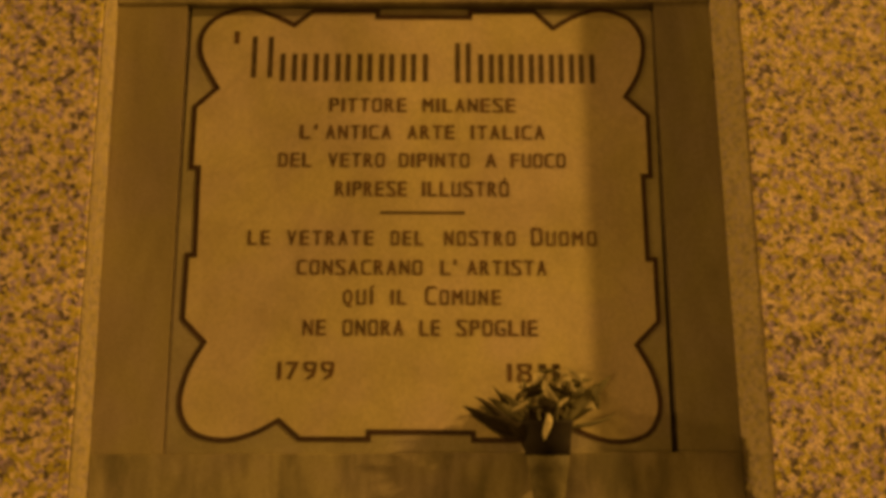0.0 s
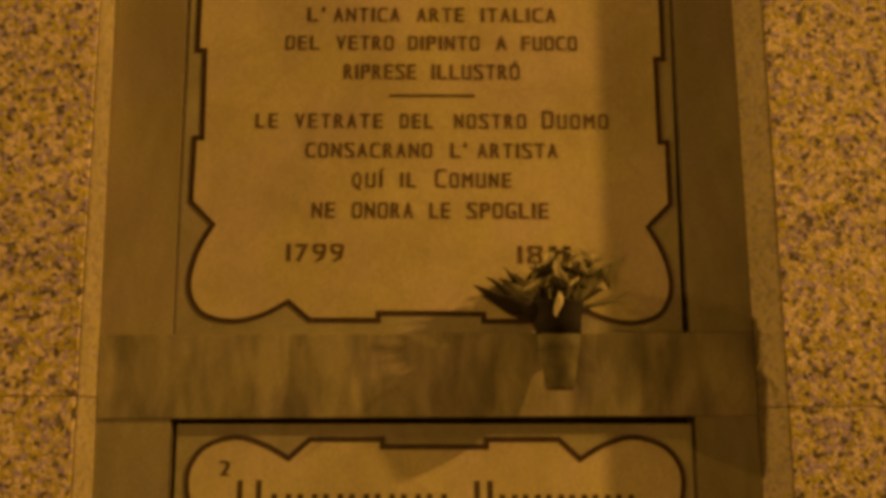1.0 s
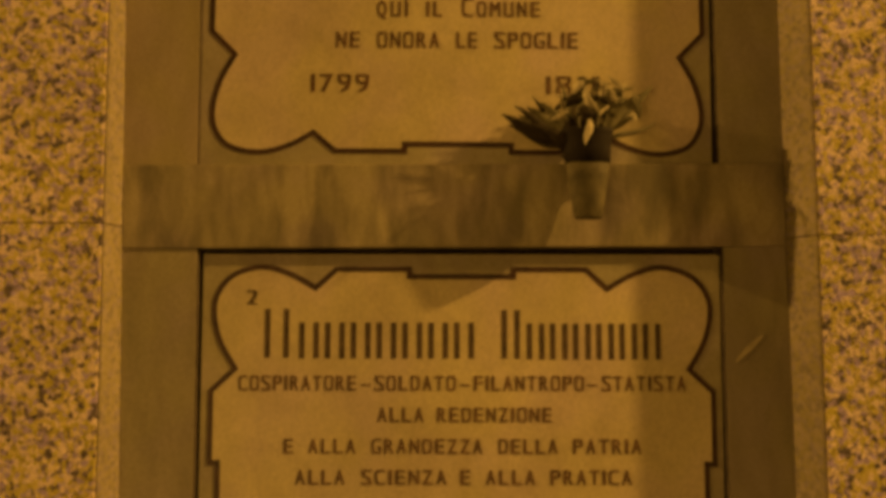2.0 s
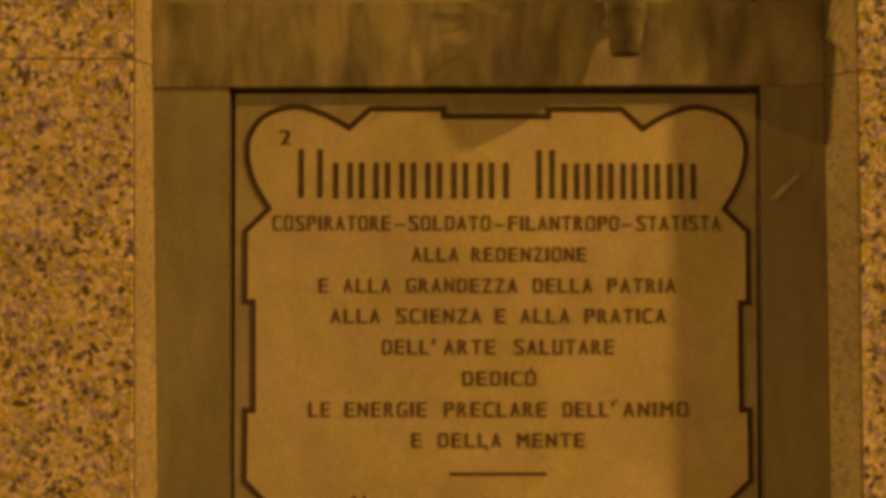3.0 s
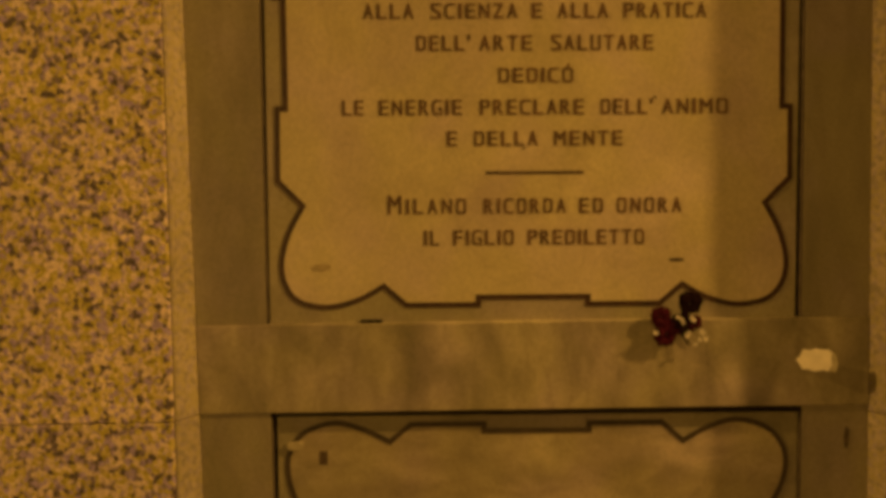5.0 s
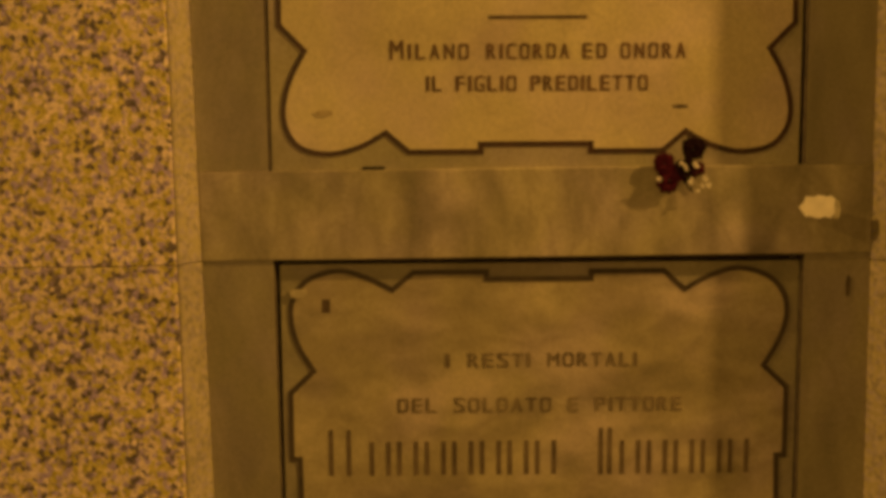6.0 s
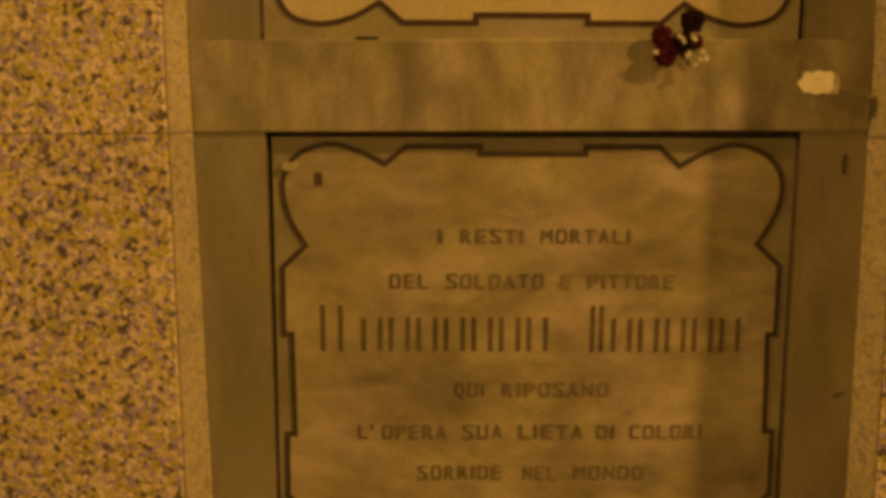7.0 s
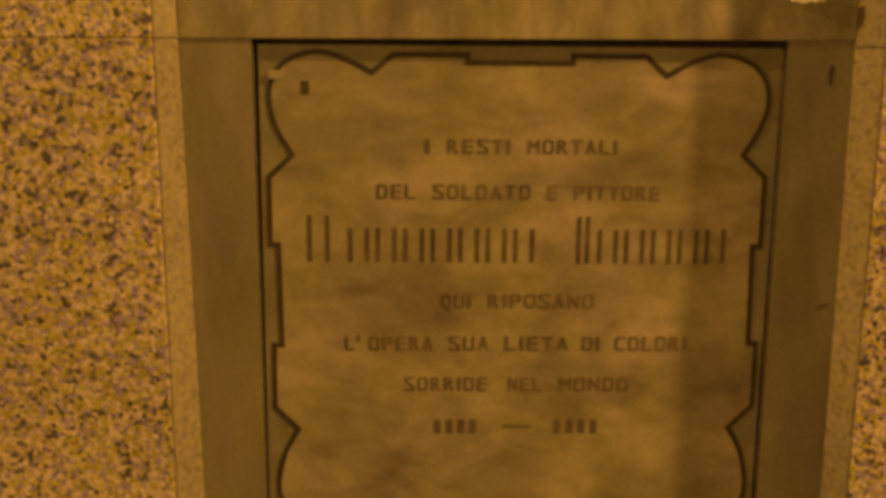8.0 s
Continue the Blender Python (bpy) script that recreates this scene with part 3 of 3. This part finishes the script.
bouquet = thing("dried_bouquet", "withered bouquet of pale and dark leaves in the vase", "flowers", at=(VASE[0], VASE[1], VASE[2] + 0.12))
bouquet.scale = (1.0, 0.66, 1.0)
rng = random.Random(4)
part("foliage_core", leaf(leaf(leaf(bmesh.new(), (0, 0, -0.05), (-0.03, -0.005, 0.028), 0.045, 0.1, 0.3), (0.0, 0, -0.05), (0.028, 0.0, 0.03), 0.045, 0.1, -0.4), (0, -0.01, -0.05), (0, -0.015, 0.02), 0.05, 0.1, 0), LEAF_DARK, bouquet, "dark leaf bases", True)
SPRAY = [  # tip x, tip y, tip z, width, tone
    (-0.122, -0.005, 0.026, 0.026, 0), (-0.090, -0.012, 0.010, 0.030, 0), (-0.060, -0.02, 0.002, 0.026, 0), (-0.078, 0.0, 0.056, 0.012, 0), (-0.088, 0.004, 0.036, 0.022, 1),
    (0.092, 0.010, 0.076, 0.024, 1), (0.072, -0.004, 0.058, 0.024, 1), (0.098, 0.004, 0.020, 0.011, 1), (0.064, -0.014, 0.024, 0.022, 1), (0.050, 0.0, 0.076, 0.020, 1),
    (-0.106, -0.004, 0.038, 0.015, 0), (-0.112, 0.002, 0.014, 0.018, 0), (-0.072, 0.0, 0.044, 0.018, 1), (-0.098, 0.004, 0.026, 0.024, 1), (-0.040, 0.005, 0.074, 0.010, 1), (-0.012, 0.0, 0.084, 0.014, 1), (0.020, 0.004, 0.082, 0.018, 1)]
for x, y, z, w, tone in SPRAY:
    start = (x * 0.22, y * 0.3, -0.015 + z * 0.15)
    bm = leaf(bmesh.new(), start, (x, y, z), w, rng.uniform(-0.14, 0.2), rng.uniform(-0.7, 0.7))
    part("leaf", bm, (LEAF_DARK, LEAF_OLIVE, LEAF_PALE)[tone], bouquet, smooth=True)
for k in range(58):     # crumpled petals, heaped in a low mound
    a, u = rng.uniform(0, math.pi), rng.random() ** 0.6
    mid = Vector((0.014 + 0.056 * u * math.cos(a), rng.uniform(-0.016, 0.024), 0.026 + 0.050 * u * math.sin(a)))
    way = Vector((rng.uniform(-1, 1) + mid.x * 9, rng.uniform(-0.35, 0.2), rng.uniform(-0.9, 1.0))).normalized() * rng.uniform(0.011, 0.021)
    shaded_hollow = mid.z < 0.036 and abs(mid.x + 0.008) < 0.020     # shade in the hollow over the collar, put in as dark petals
    tone = LEAF_DARK if shaded_hollow else (LEAF_PALE, LEAF_OLIVE, LEAF_PALE, LEAF_PALE, LEAF_DARK)[k % 5]
    part("petal", leaf(bmesh.new(), mid - way, mid + way, rng.uniform(0.010, 0.020), rng.uniform(-0.35, 0.4), rng.uniform(-1.3, 1.3), 5), tone, bouquet, smooth=True)
for k in range(7):     # dark leaves that stand in for the shade in the mouth
    x = -0.030 + 0.006 * k
    part("leaf", leaf(bmesh.new(), (x * 0.6, -0.012, -0.006), (x + rng.uniform(-0.012, 0.012), -0.020 - 0.006 * (k % 3), 0.014 + 0.006 * (k % 3)), 0.020, 0.15, rng.uniform(-0.6, 0.6), 5),
         LEAF_DARK, bouquet, smooth=True)
part("hanging_leaf", leaf(bmesh.new(), (-0.001, -0.044, 0.016), (-0.006, -0.056, -0.022), 0.012, -0.1, 0.2), LEAF_PALE, bouquet, "pale drooping leaf over the collar", True)
for k in range(6):
    a = k * 1.05
    part("stem", tube(bmesh.new(), [(0.012 * math.cos(a), 0.012 * math.sin(a), -0.09), (0.016 * math.cos(a), 0.014 * math.sin(a), -0.03), (0.03 * math.cos(a), 0.02 * math.sin(a) - 0.008, 0.03)], 0.0013), LEAF_OLIVE, bouquet)


# ---- small dried posy on the lower band ----
def bloom(bm, centre, radius, petals, rng):
    """A shrivelled flower head of many cupped petals."""
    c = Vector(centre)
    for _ in range(petals):
        d = Vector((rng.uniform(-1, 1), rng.uniform(-1, 0.3), rng.uniform(-1, 1))).normalized()
        leaf(bm, c + d * radius * 0.15, c + d * radius * rng.uniform(0.8, 1.1), radius * 0.9, rng.uniform(-0.25, 0.35), rng.uniform(-1.5, 1.5), 4)
    return bm


posy = thing("dried_posy", "small withered posy of dark red roses and white sprigs", "flowers", at=(0.200, BAND_Y - 0.0050, 1.222))
posy.scale = (1.0, 0.25, 1.0)
for x, y, z, rad, mat, label in ((-0.025, 0.0, 0.010, 0.0155, PETAL_RED, "dark red shrivelled rose"), (-0.018, -0.004, -0.014, 0.019, PETAL_RED, "dark red shrivelled rose"),
                                 (0.015, 0.0, 0.029, 0.018, PETAL_BLACK, "blackened withered rose"), (0.004, -0.003, 0.000, 0.017, PETAL_BLACK, "blackened withered rose"),
                                 (0.021, -0.002, 0.000, 0.012, PETAL_RED, "dark red shrivelled rose")):
    part("rose", bloom(bmesh.new(), (x, y, z), rad, 80, rng), mat, posy, label, True)
for x, z in ((-0.002, 0.009), (0.003, 0.006), (0.016, 0.009), (0.019, 0.006), (0.005, 0.001), (0.010, -0.017), (0.013, -0.013), (0.031, -0.011), (0.034, -0.014), (0.022, -0.029),
             (-0.033, -0.012), (0.036, -0.021), (0.028, -0.022)):
    sprig = part("white_sprig", bloom(bmesh.new(), (x, -0.019, z), rng.uniform(0.0028, 0.0048), 9, rng), PETAL_WHITE, posy)
    part("stem", tube(bmesh.new(), [(x, -0.017, z), (x * 0.6, -0.006, z * 0.5), (0.0, 0.006, 0.0)], 0.0005, 5), LEAF_OLIVE, sprig)
part("stalks", tube(tube(bmesh.new(), [(-0.016, 0.0, 0.0), (0.0, 0.009, -0.008), (0.012, 0.014, -0.03)], 0.0014), [(0.014, 0.0, 0.03), (0.006, 0.008, 0.0), (0.016, 0.0145, -0.032)], 0.0013), LEAF_DARK, posy)
part("hook", tube(bmesh.new(), [(0.0, 0.0185, -0.004), (0.0, 0.004, -0.004), (0.0, 0.0, 0.004)], 0.002), DARK_RIM, posy)


# ---- marks, scraps and fixings ----
def ragged(cx, cz, rx, rz, n, seed, power=2.4):
    r = random.Random(seed)
    out = []
    for k in range(n):
        a = 2 * math.pi * k / n
        s = r.uniform(0.86, 1.1)
        ca, sa = math.cos(a), math.sin(a)
        out.append((cx + rx * s * math.copysign(abs(ca) ** (2 / power), ca), cz + rz * s * math.copysign(abs(sa) ** (2 / power), sa)))
    return out


paper = thing("paper_scrap", "torn cream paper scrap standing out from the marble band", "paper", at=(0.366, BAND_Y, 1.168))
paper.rotation_euler = (0, 0, radians(-17))
paper.scale = (0.86, 1.0, 0.92)
part("sheet", prism(bmesh.new(), [(0.0, 0.0), (0.007, 0.006), (0.011, 0.0165), (0.022, 0.015), (0.031, 0.0185), (0.043, 0.016), (0.050, 0.0175), (0.0555, 0.012), (0.0545, 0.003), (0.056, -0.006), (0.050, -0.0165), (0.041, -0.0145), (0.029, -0.0175), (0.018, -0.0140), (0.011, -0.0150), (0.006, -0.008)], -0.0008, 0.0), PAPER, paper)
# the curl's shade is given by a darker colour than the sheet's
part("curled_edge", prism(bmesh.new(), [(0.0555, 0.014), (0.062, 0.010), (0.065, -0.004), (0.062, -0.0165), (0.0525, -0.0165), (0.0565, 0.003)], -0.0006, 0.0008), DAB_AND_SHADE, paper, "curled edge with shade put into its colour")


def fixing(x, z, w):
    clip = thing("slab_clip", "dark metal clip under the slab", "clip", "slab clips", at=(x, -0.001, z))
    part("tongue", box(bmesh.new(), -w / 2, w / 2, -0.006, 0.001, 0.0, 0.0042, 0.001), DARK_RIM, clip)


fixing(-0.229, 1.2272, 0.030)
chip = thing("plaster_dab", "small pale dab of plaster on the slab border", "plaster", at=(-0.340, 0, 1.053))
part("dab", prism(bmesh.new(), ragged(0, 0, 0.012, 0.006, 12, 5), -0.003, 0.0), DAB_AND_SHADE, chip)
for name, label, outline, at, mat in (
        ("stain", "dark drip stain on the marble stile", ragged(0, 0, 0.0035, 0.016, 12, 8), (0.440, FRAME_Y + 0.0004, 1.055), STAIN),
        ("stain", "dark smudge on the marble slab", ragged(0, 0, 0.0115, 0.003, 12, 9), (0.200, 0.0, 1.310), STAIN),
        ("crack", "short dark crack in the marble stile", [(-0.011, -0.004), (-0.004, -0.0035), (0.004, 0.001), (0.012, 0.003), (0.012, 0.0045), (0.002, 0.0035), (-0.006, -0.001)], (0.452, FRAME_Y + 0.0004, 0.718), STAIN),
        ("stain", "dark blot on the worn edge of the marble stile", ragged(0, 0, 0.006, 0.016, 12, 3), (0.4655, FRAME_Y + 0.0004, 2.690), STAIN),
        ("stain", "faint brown smudge on the marble slab", ragged(0, 0, 0.013, 0.005, 14, 12), (-0.297, -0.0004, 1.306), STAIN_FAINT),
        ("scratch", "pale diagonal scratch on the marble stile", [(-0.022, -0.019), (-0.016, -0.019), (0.004, -0.001), (0.022, 0.019), (0.016, 0.018), (-0.004, 0.003)], (0.409, FRAME_Y + 0.0004, 1.836), SCUFF)):
    root = thing(name, label, name, at=at)
    part("mark", prism(bmesh.new(), outline, -0.0005, 0.0), mat, root)
for x, z, rad in ((0.169, 1.537, 0.0022), (-0.014, 1.468, 0.0022), (-0.095, 2.153, 0.0026)):
    root = thing("rust_speck", "small brown rust speck on the marble", "stain", "rust specks", at=(x, 0.0, z))
    part("mark", prism(bmesh.new(), ragged(0, 0, rad, rad * 0.8, 9, int(1000 * (z + x))), -0.0005, 0.0), STAIN, root)
